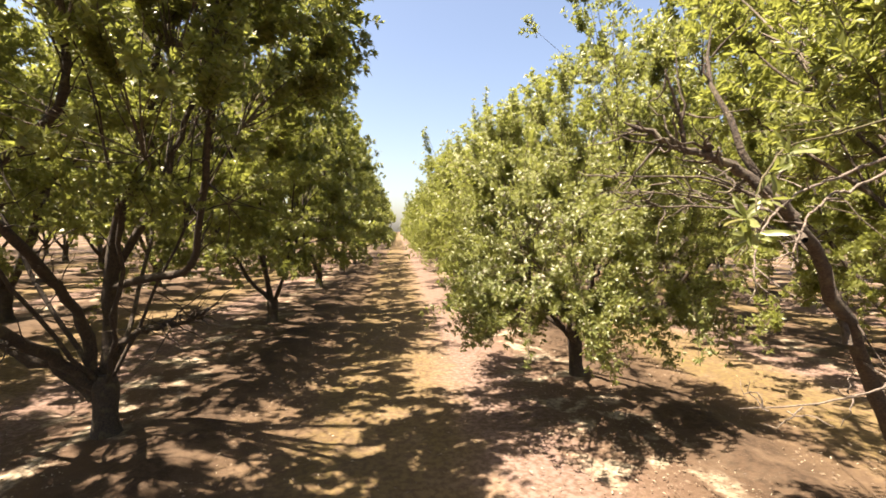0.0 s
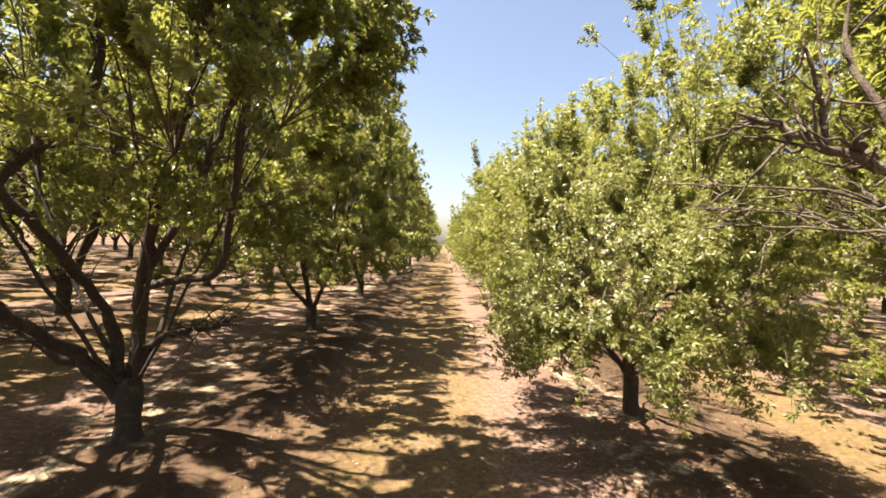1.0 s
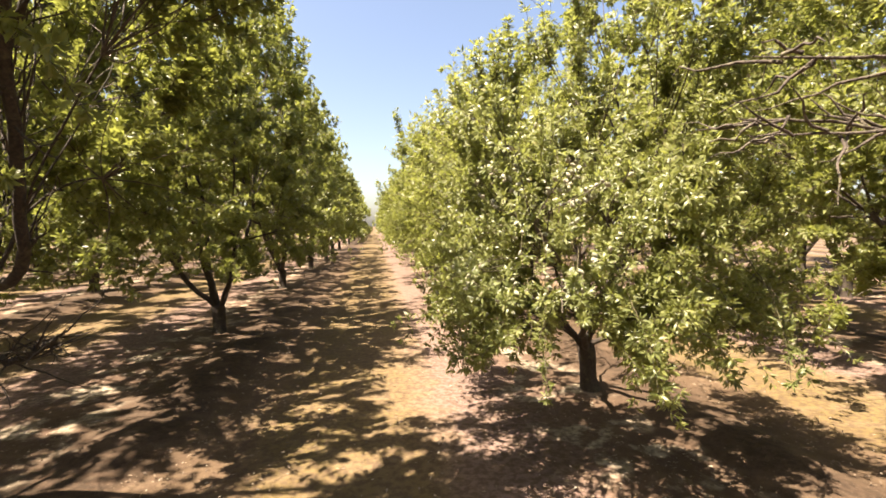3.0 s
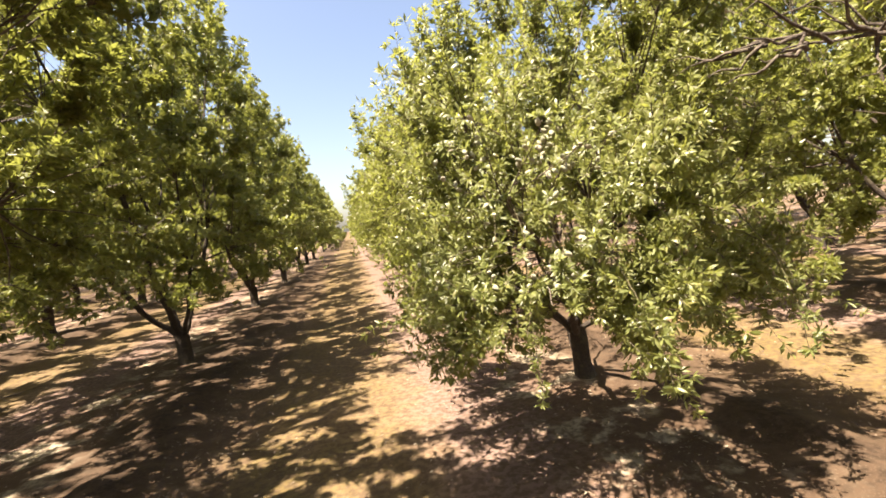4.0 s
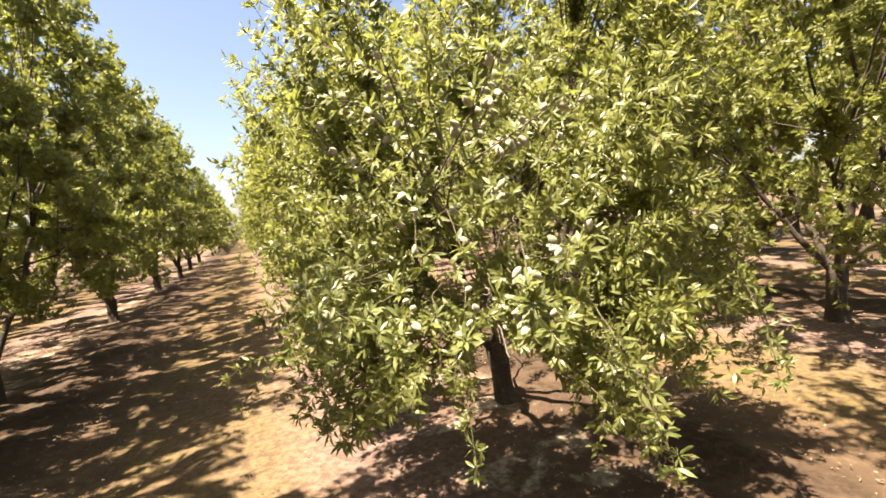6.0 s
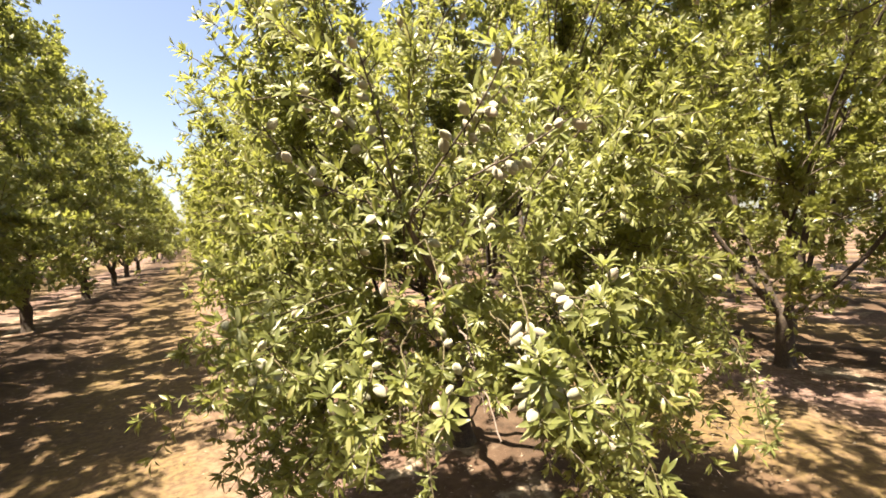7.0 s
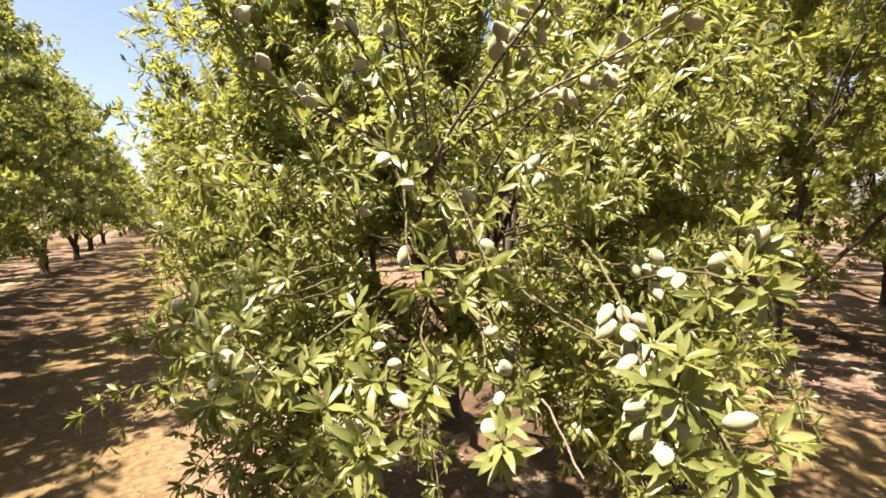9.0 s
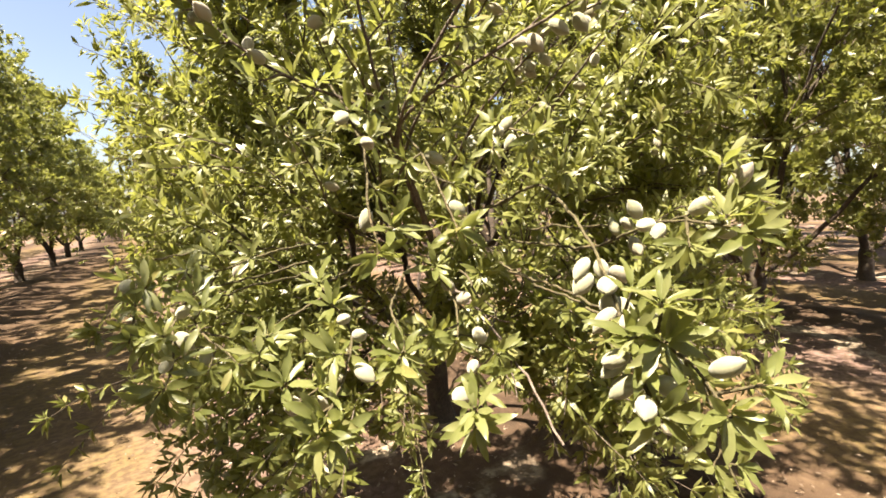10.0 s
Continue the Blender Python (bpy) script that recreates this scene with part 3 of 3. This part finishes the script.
def spline(points, n):
    p = np.array(points)
    t = np.concatenate(([0], np.cumsum(np.linalg.norm(np.diff(p, axis=0), axis=1))))
    q = np.linspace(0, t[-1], n)
    out = np.stack([np.interp(q, t, p[:, k]) for k in range(3)], 1)
    for _ in range(max(2, n // 6)):
        out[1:-1] = 0.25 * out[:-2] + 0.5 * out[1:-1] + 0.25 * out[2:]
    return out


def aim(at, way, up, size):
    """A pose with +y along way and +z towards up, scaled."""
    y = Vector(way).normalized()
    x = y.cross(Vector(up)).normalized()
    z = x.cross(y)
    m = Matrix((x, y, z)).transposed().to_4x4()
    return Matrix.Translation(at) @ m @ Matrix.Scale(size, 4)


def sprig(parent, points, nuts, rosettes, seed, radius=0.0048, size=0.064, bare=False, span=(0.3, 0.95)):
    """A twig through points (in the world, the first one inside the crown), with leaves in rosettes and nuts in clusters."""
    rng = np.random.default_rng(seed)
    back = parent.matrix_basis.inverted()
    pts = np.array([back @ Vector(p) for p in points])
    n = 44
    line = spline(pts, n)
    line[1:] += np.cumsum(rng.normal(0, 0.005 if bare else 0.002, (n - 1, 3)), axis=0)
    leg = np.linalg.norm(np.diff(pts, axis=0), axis=1)
    shown = 1 - leg[0] / leg.sum()                       # the outer share of the twig

    def on(f):
        i = min(n - 1, int(round((1 - shown * (1 - f)) * (n - 1))))
        return line[i], unit(line[i] - line[max(0, i - 2)])

    v, q = tubes(line[None], np.linspace(radius, 0.0021, n)[None], 6, rng, 0.06)
    pieces = [(v, [q])]
    heads = [(*on(1.0), 13)]
    for k in range(rosettes):
        at, tan = on(1 - (0.95 if nuts < 16 else 0.3) * (k + 0.6) / rosettes + rng.uniform(-0.05, 0.05))
        way = unit(0.6 * tan + unit(np.cross(tan, rng.standard_normal(3))) + np.array([0, 0, 0.1]))
        end = at + way * rng.uniform(0.015, 0.065)
        v, q = tubes(np.linspace(at, end, 4)[None] + rng.normal(0, 0.001, (1, 4, 3)), np.linspace(0.0028, 0.0018, 4)[None], 5, rng)
        pieces.append((v, [q]))
        heads.append((end, way, int(rng.integers(8, 13))))
    for k in range(9 if bare else 0):
        a = line[rng.integers(n // 2, n - 2)]
        steps = a + rng.normal(0, 0.06, 3) * np.linspace(0, 1, 5)[:, None] + np.cumsum(rng.normal(0, 0.004, (5, 3)), axis=0)
        v, q = tubes(steps[None], np.linspace(0.003, 0.0011, 5)[None], 5, rng, 0.08)
        pieces.append((v, [q]))
    v, f = join(pieces)
    twig = new("sprig", mesh_of("sprig", v, f, DRY_TWIG if bare else SHOOT if radius < 0.006 else TWIG))
    twig.parent = parent
    for at, tan, many in heads if rosettes else ():
        side = unit(np.cross(tan, rng.standard_normal(3)))
        other = np.cross(tan, side)
        for k in range(many):
            turn = 2.4 * k + rng.uniform(-0.3, 0.3)
            perp = math.cos(turn) * side + math.sin(turn) * other
            way = unit(tan * rng.uniform(0.15, 1.1) * (1.2 - k / many) + perp * 0.9 + np.array([0, 0, 0.1]) + 0.1 * rng.standard_normal(3))
            up = unit(0.7 * tan + np.array([-0.2, -0.15, 0.75]) + 0.2 * rng.standard_normal(3))
            blade = new("leaf", BLADES[k % len(BLADES)])
            blade.parent = twig
            blade.matrix_basis = aim(at + perp * 0.004 - tan * 0.012 * rng.random(), way, up, size * rng.uniform(0.6, 1.2))
    for k in range(nuts):
        at, tan = on(span[0] + (span[1] - span[0]) * (k + 0.4 * rng.random()) / nuts)
        off = unit(np.cross(tan, rng.standard_normal(3)) + 0.25 * tan)
        down = unit(off + 0.35 * tan + np.array([0, 0, -0.3]) + 0.2 * rng.standard_normal(3))
        nut = new("almond", NUTS[k % 2])
        nut.parent = twig
        nut.matrix_basis = aim(at + off * rng.uniform(0.004, 0.02), np.cross(down, rng.standard_normal(3)), -down, 0.045 * rng.uniform(0.85, 1.12))
    return twig


SPRIGS = (
    (((1.52, 4.42, 2.24), (1.4, 4.18, 2.12), (1.35, 4.11, 2.04), (1.32, 4.07, 1.98), (1.28, 4.0, 1.93)), 17, (0.5, 0.97), 4, 0.005),
    (((1.39, 4.1, 2.0), (1.35, 4.02, 1.97), (1.31, 3.96, 1.94)), 2, (0.3, 0.8), 4, 0.0035),
    (((1.34, 4.09, 2.04), (1.33, 4.04, 2.03), (1.31, 3.99, 2.04)), 1, (0.3, 0.8), 3, 0.003),
    (((1.59, 4.33, 2.11), (1.53, 4.16, 2.17), (1.5, 4.06, 2.18), (1.47, 3.98, 2.16)), 8, (0.2, 0.8), 5, 0.0045),
    (((1.52, 4.12, 2.16), (1.5, 4.06, 2.2), (1.5, 4.02, 2.21)), 2, (0.5, 1), 2, 0.003),
    (((1.14, 4.72, 2.52), (1.18, 4.56, 2.34), (1.15, 4.47, 2.17), (1.15, 4.44, 2.1)), 3, (0.3, 1), 5, 0.004),
    (((1.31, 4.68, 2.39), (1.29, 4.51, 2.25), (1.27, 4.43, 2.14)), 2, (0.3, 1), 4, 0.004),
    (((0.83, 4.92, 2.03), (0.87, 4.75, 1.96), (0.92, 4.66, 1.92)), 2, (0.2, 0.9), 5, 0.0045),
    (((0.77, 5.02, 2.09), (0.75, 4.91, 1.99), (0.73, 4.85, 1.94)), 1, (0.2, 0.9), 4, 0.004),
    (((0.83, 4.86, 1.99), (0.83, 4.74, 1.92), (0.8, 4.68, 1.89)), 2, (0.2, 0.9), 4, 0.004),
    (((0.93, 4.68, 1.93), (0.96, 4.49, 1.87), (0.99, 4.37, 1.85)), 2, (0.4, 0.9), 5, 0.004),
    (((1.09, 4.65, 2.05), (1.1, 4.47, 1.97), (1.04, 4.41, 1.91), (1.0, 4.36, 1.88)), 3, (0.3, 0.9), 5, 0.004),
    (((1.2, 4.56, 2.0), (1.18, 4.44, 1.95), (1.13, 4.4, 1.92)), 1, (0.3, 0.9), 3, 0.004),
    (((1.39, 4.43, 1.97), (1.25, 4.35, 1.92), (1.17, 4.22, 1.87)), 3, (0.3, 0.9), 5, 0.004),
    (((1.32, 4.57, 2.08), (1.3, 4.43, 2.01), (1.25, 4.36, 1.95)), 2, (0.2, 0.9), 3, 0.004),
    (((1.71, 5.49, 2.23), (1.57, 4.98, 2.5), (1.61, 4.66, 2.73), (1.62, 4.51, 2.84)), 18, (0.68, 0.99), 7, 0.01),
    (((1.78, 5.34, 2.15), (1.72, 4.88, 2.52), (1.7, 4.56, 2.64), (1.69, 4.36, 2.65)), 18, (0.66, 0.99), 7, 0.01),
    (((1.7, 5.6, 2.06), (1.51, 5.19, 2.5), (1.4, 5.04, 2.67), (1.26, 4.92, 2.86)), 4, (0.4, 0.98), 6, 0.01),
    (((2.03, 5.02, 2.23), (1.9, 4.71, 2.51), (1.85, 4.4, 2.67), (1.82, 4.29, 2.76)), 4, (0.4, 0.98), 6, 0.007),
    (((1.32, 4.83, 2.51), (1.13, 4.7, 2.7), (0.99, 4.66, 2.77), (0.82, 4.65, 2.71)), 7, (0.2, 0.8), 7, 0.005),
    (((1.08, 5.1, 2.1), (0.9, 5.02, 2.06), (0.8, 4.97, 2.09)), 2, (0.2, 0.9), 5, 0.005),
    (((1.29, 5.09, 2.19), (1.14, 4.88, 2.34), (1.04, 4.75, 2.37)), 2, (0.2, 0.9), 5, 0.005),
    (((1.64, 4.76, 2.35), (1.57, 4.55, 2.38), (1.55, 4.44, 2.34)), 6, (0.2, 0.9), 5, 0.005),
)
for k, (pts, nuts, span, rosettes, radius) in enumerate(SPRIGS):
    inner = Vector(pts[0]) + (Vector((2.6, 6.6, 2.0)) - Vector(pts[0])) * 0.25
    sprig(main_tree, [inner, *pts], nuts, rosettes, 100 + k, radius, 0.05 if k < 5 else 0.058, span=span)
# dark fruiting branches that fork in the crown's lane side
FRUITING = (
    ((1.25, 4.62, 2.38), (1.27, 4.47, 2.52), (1.32, 4.3, 2.66), (1.36, 4.2, 2.8)),
    ((1.25, 4.62, 2.38), (1.38, 4.45, 2.48), (1.47, 4.28, 2.55), (1.56, 4.15, 2.64)),
    ((1.25, 4.62, 2.40), (1.05, 4.66, 2.46), (0.92, 4.7, 2.56), (0.86, 4.72, 2.68)),
    ((1.25, 4.62, 2.40), (1.2, 4.6, 2.6), (1.16, 4.6, 2.8), (1.12, 4.6, 2.95)),
)
for k, pts in enumerate(FRUITING):
    sprig(main_tree, [(1.9, 5.4, 1.95), *pts], 7 if k < 2 else 5, 8, 170 + k, 0.0085, 0.056, span=(0.45, 0.98))
# long shoots that droop from the skirt
DROOPS = (
    ((2.05, 5.0, 2.2), (1.93, 4.5, 1.85), (1.9, 4.2, 1.55), (1.88, 4.1, 1.32)),
    ((1.25, 6.1, 2.0), (1.05, 5.7, 1.6), (0.95, 5.5, 1.3), (0.92, 5.42, 1.1)),
    ((3.5, 5.3, 2.2), (3.4, 4.8, 1.8), (3.35, 4.6, 1.45), (3.33, 4.52, 1.15)),
    ((3.6, 5.6, 2.1), (3.62, 5.0, 1.8), (3.6, 4.75, 1.45), (3.58, 4.65, 1.2)),
    ((1.75, 5.6, 1.9), (1.6, 5.2, 1.5), (1.52, 5.0, 1.2), (1.5, 4.92, 0.98)),
    ((2.5, 5.4, 2.1), (2.4, 4.9, 1.7), (2.36, 4.7, 1.4), (2.34, 4.62, 1.2)),
    ((1.5, 6.4, 1.8), (1.35, 6.1, 1.4), (1.28, 5.95, 1.15), (1.25, 5.9, 0.95)),
)
for k, pts in enumerate(DROOPS):
    sprig(main_tree, pts, 2 * (k % 2), 9, 150 + k, 0.005, 0.062)
# a dead grey twig in the lower crown
sprig(main_tree, [(2.0, 5.6, 1.9), (1.42, 4.47, 1.96), (1.34, 4.29, 1.88), (1.3, 4.2, 1.84)], 0, 0, 130, 0.007, bare=True)

# nuts on the crown's sunny side
rng = np.random.default_rng(77)
ends = main["ends"]
side = np.linalg.norm(ends + np.array(M_AT) - np.array([1.0, 3.9, 2.3]), axis=1)
pick = rng.permutation(np.where(side < 2.6)[0])[:120]
for k, i in enumerate(pick):
    nut = new("almond", NUTS[k % 2])
    nut.parent = main_tree
    down = unit(np.array([0, 0, -0.7]) + 0.7 * rng.standard_normal(3))
    nut.matrix_basis = aim(ends[i] * 0.985 + down * 0.01, np.cross(down, rng.standard_normal(3)), -down, 0.042 * rng.uniform(0.8, 1.12))

# ---- the bare limb that reaches over the lane from the neighbour ----
def reaching_limb(parent, points, r0, r1, seed, twigs, mat, name="bare_limb", label="bare lichen-grey limb with dead twigs", longest=0.42):
    rng = np.random.default_rng(seed)
    back = parent.matrix_basis.inverted()
    line = spline([back @ Vector(p) for p in points], 22) + rng.normal(0, min(0.018, 0.25 * r0), (22, 3))
    width = np.append(np.linspace(r0, r1, 21), 0.002)
    v, q = tubes(line[None], width[None], 8, rng, 0.11)
    pieces = [(v, [q])]
    for k in range(twigs):
        i = rng.integers(7, 21)
        a = line[i]
        way = unit(unit(line[i] - line[i - 2]) + 0.8 * rng.standard_normal(3))
        n = 7
        steps = a + way * np.linspace(0, rng.uniform(0.12, longest), n)[:, None] + np.cumsum(rng.normal(0, 0.014, (n, 3)), axis=0)
        v, q = tubes(steps[None], np.linspace(min(0.009, r0 * 0.5), 0.0018, n)[None], 5, rng, 0.08)
        pieces.append((v, [q]))
    v, f = join(pieces)
    ob = new(name, mesh_of(name, v, f, mat))
    ob.parent = parent
    tagged(ob, label)


DEADWOOD = bark_material("weathered limb", (0.032, 0.023, 0.016), (0.098, 0.074, 0.052), (0.17, 0.15, 0.085), 0.7)
reaching_limb(over_tree, [(3.3, 1.2, 0.45), (3.6, 2.2, 0.6), (3.64, 2.9, 1.01), (3.45, 2.83, 1.34), (3.24, 2.76, 1.65), (2.98, 2.65, 1.99), (2.7, 2.49, 2.31), (2.42, 2.37, 2.48), (2.22, 2.3, 2.62), (2.06, 2.27, 2.74), (1.84, 2.24, 2.87), (1.9, 2.5, 3.3), (2.0, 2.8, 3.9)], 0.078, 0.012, 3, 8, BARK, "limb", "mossy dark limb leaning to the lane")
reaching_limb(over_tree, [(2.22, 2.3, 2.62), (2.06, 2.27, 2.74), (1.85, 2.3, 2.9), (1.46, 2.24, 2.99), (1.23, 2.36, 3.13)], 0.036, 0.012, 5, 22, DEADWOOD)
reaching_limb(over_tree, [(2.95, 2.6, 1.8), (2.95, 2.8, 2.4), (2.67, 3.42, 2.8), (2.1, 3.38, 2.86), (1.9, 3.6, 2.86)], 0.024, 0.005, 4, 20, DEADWOOD)
reaching_limb(over_tree, [(2.2, 2.2, 2.5), (2.4, 2.7, 2.75), (2.1, 2.8, 2.9), (1.35, 2.9, 2.9)], 0.015, 0.004, 6, 12, DEADWOOD)
reaching_limb(over_tree, [(2.2, 2.2, 2.5), (2.5, 2.75, 2.7), (2.2, 3.0, 2.72), (1.65, 3.2, 2.72)], 0.015, 0.004, 8, 12, DEADWOOD)
reaching_limb(over_tree, [(1.5, 2.23, 2.98), (1.44, 2.2, 3.15), (1.34, 2.18, 3.36)], 0.014, 0.005, 9, 3, TWIG, "dead_twig", "thin dead twig")
reaching_limb(over_tree, [(3.24, 2.76, 1.65), (2.8, 2.2, 1.7), (2.35, 1.97, 1.73), (1.95, 1.9, 1.7), (1.56, 1.85, 1.72)], 0.009, 0.003, 14, 9, DRY_TWIG, "dead_twig", "thorny bare dead twig", 0.2)
SHADE_LIMBS = (
    (((-3.44, 5.6, 0.5), (-3.74, 5.25, 0.98), (-3.78, 4.86, 1.28), (-3.97, 4.49, 1.63), (-4.36, 4.25, 2.21), (-4.6, 4.0, 3.0)), 0.078, 0.03),
    (((-3.5, 5.56, 0.5), (-4.07, 5.38, 0.98), (-4.65, 5.25, 1.36), (-5.28, 5.14, 2.04), (-5.4, 4.98, 2.84)), 0.078, 0.03),
    (((-3.42, 5.55, 0.45), (-3.46, 5.66, 1.13), (-3.43, 5.65, 1.88), (-3.18, 5.45, 2.63), (-2.85, 5.14, 3.17), (-2.59, 4.94, 3.79), (-2.35, 4.74, 4.41), (-2.25, 4.65, 5.03)), 0.095, 0.02),
    (((-3.41, 5.65, 1.9), (-2.97, 5.53, 2.5), (-2.64, 5.42, 3.16), (-2.34, 5.32, 3.91), (-2.09, 5.22, 4.64), (-1.91, 5.13, 5.45)), 0.05, 0.015),
    (((-3.5, 5.56, 0.6), (-3.57, 5.35, 1.47), (-3.43, 4.75, 1.98), (-3.29, 4.25, 2.28), (-3.4, 3.87, 2.65), (-3.6, 3.71, 3.31), (-3.5, 3.5, 4.2)), 0.065, 0.025),
    (((-3.44, 5.62, 1.0), (-2.96, 5.48, 1.29), (-2.41, 5.33, 1.41), (-2.08, 5.2, 1.59)), 0.05, 0.015),
    (((-3.43, 5.64, 1.75), (-2.69, 5.28, 1.96), (-2.27, 5.13, 1.91), (-2.12, 4.93, 2.33), (-1.87, 4.53, 3.06), (-1.71, 4.24, 3.63), (-1.64, 4.15, 4.2), (-1.56, 4.07, 4.74)), 0.05, 0.025),
    (((-5.28, 5.14, 2.04), (-3.75, 4.31, 2.87), (-3.14, 4.06, 3.14), (-2.65, 3.93, 3.5), (-2.71, 3.95, 3.91), (-2.8, 3.98, 4.41)), 0.05, 0.03),
)
for k, (points, r0, r1) in enumerate(SHADE_LIMBS):
    reaching_limb(shade_tree, points, r0, r1, 21 + k, 46, BARK, "limb", "", 0.75)
sprig(over_tree, [(1.9, 1.2, 3.0), (1.15, 1.23, 2.76), (0.99, 1.12, 2.64), (0.96, 1.08, 2.5)], 0, 4, 140, size=0.07)
sprig(over_tree, [(1.9, 1.2, 2.9), (1.28, 1.26, 2.66), (1.06, 1.2, 2.49), (0.99, 1.18, 2.32)], 0, 0, 141, 0.008, bare=True)
sprig(over_tree, [(1.9, 1.3, 2.9), (1.4, 1.27, 2.67), (1.17, 1.24, 2.52), (1.12, 1.21, 2.4)], 0, 0, 142, 0.008, bare=True)


# ---- litter on the ground ----
def litter():
    rng = np.random.default_rng(9)
    n = 34000
    p = np.stack((rng.uniform(-6, 11, n), 1.5 + 16 * rng.random(n) ** 1.4, np.full(n, 0.0)), 1)
    near_row = np.abs(((p[:, 0] + 3.3) / 6.5 + 0.5) % 1 - 0.5) * 6.5
    p = p[rng.random(n) < np.exp(-(near_row / 1.9) ** 2) + 0.15]
    p[:, 2] = 0.03 + 0.015 * rng.random(len(p))
    a = rng.random(len(p)) * 6.28
    way = unit(np.stack((np.cos(a), np.sin(a), rng.normal(0, 0.15, len(p))), 1))
    up = unit(np.array([0, 0, 1.0]) + 0.35 * rng.standard_normal(p.shape))
    size = rng.uniform(0.018, 0.055, len(p))
    v, f = leaves(p, way, up, size, size * 0.38, 2)
    tagged(new("leaf_litter", mesh_of("leaf_litter", v, f, LITTER, smooth=False)), "scattered dry fallen almond leaves on the soil", "leaf litter", kind="stuff")


litter()
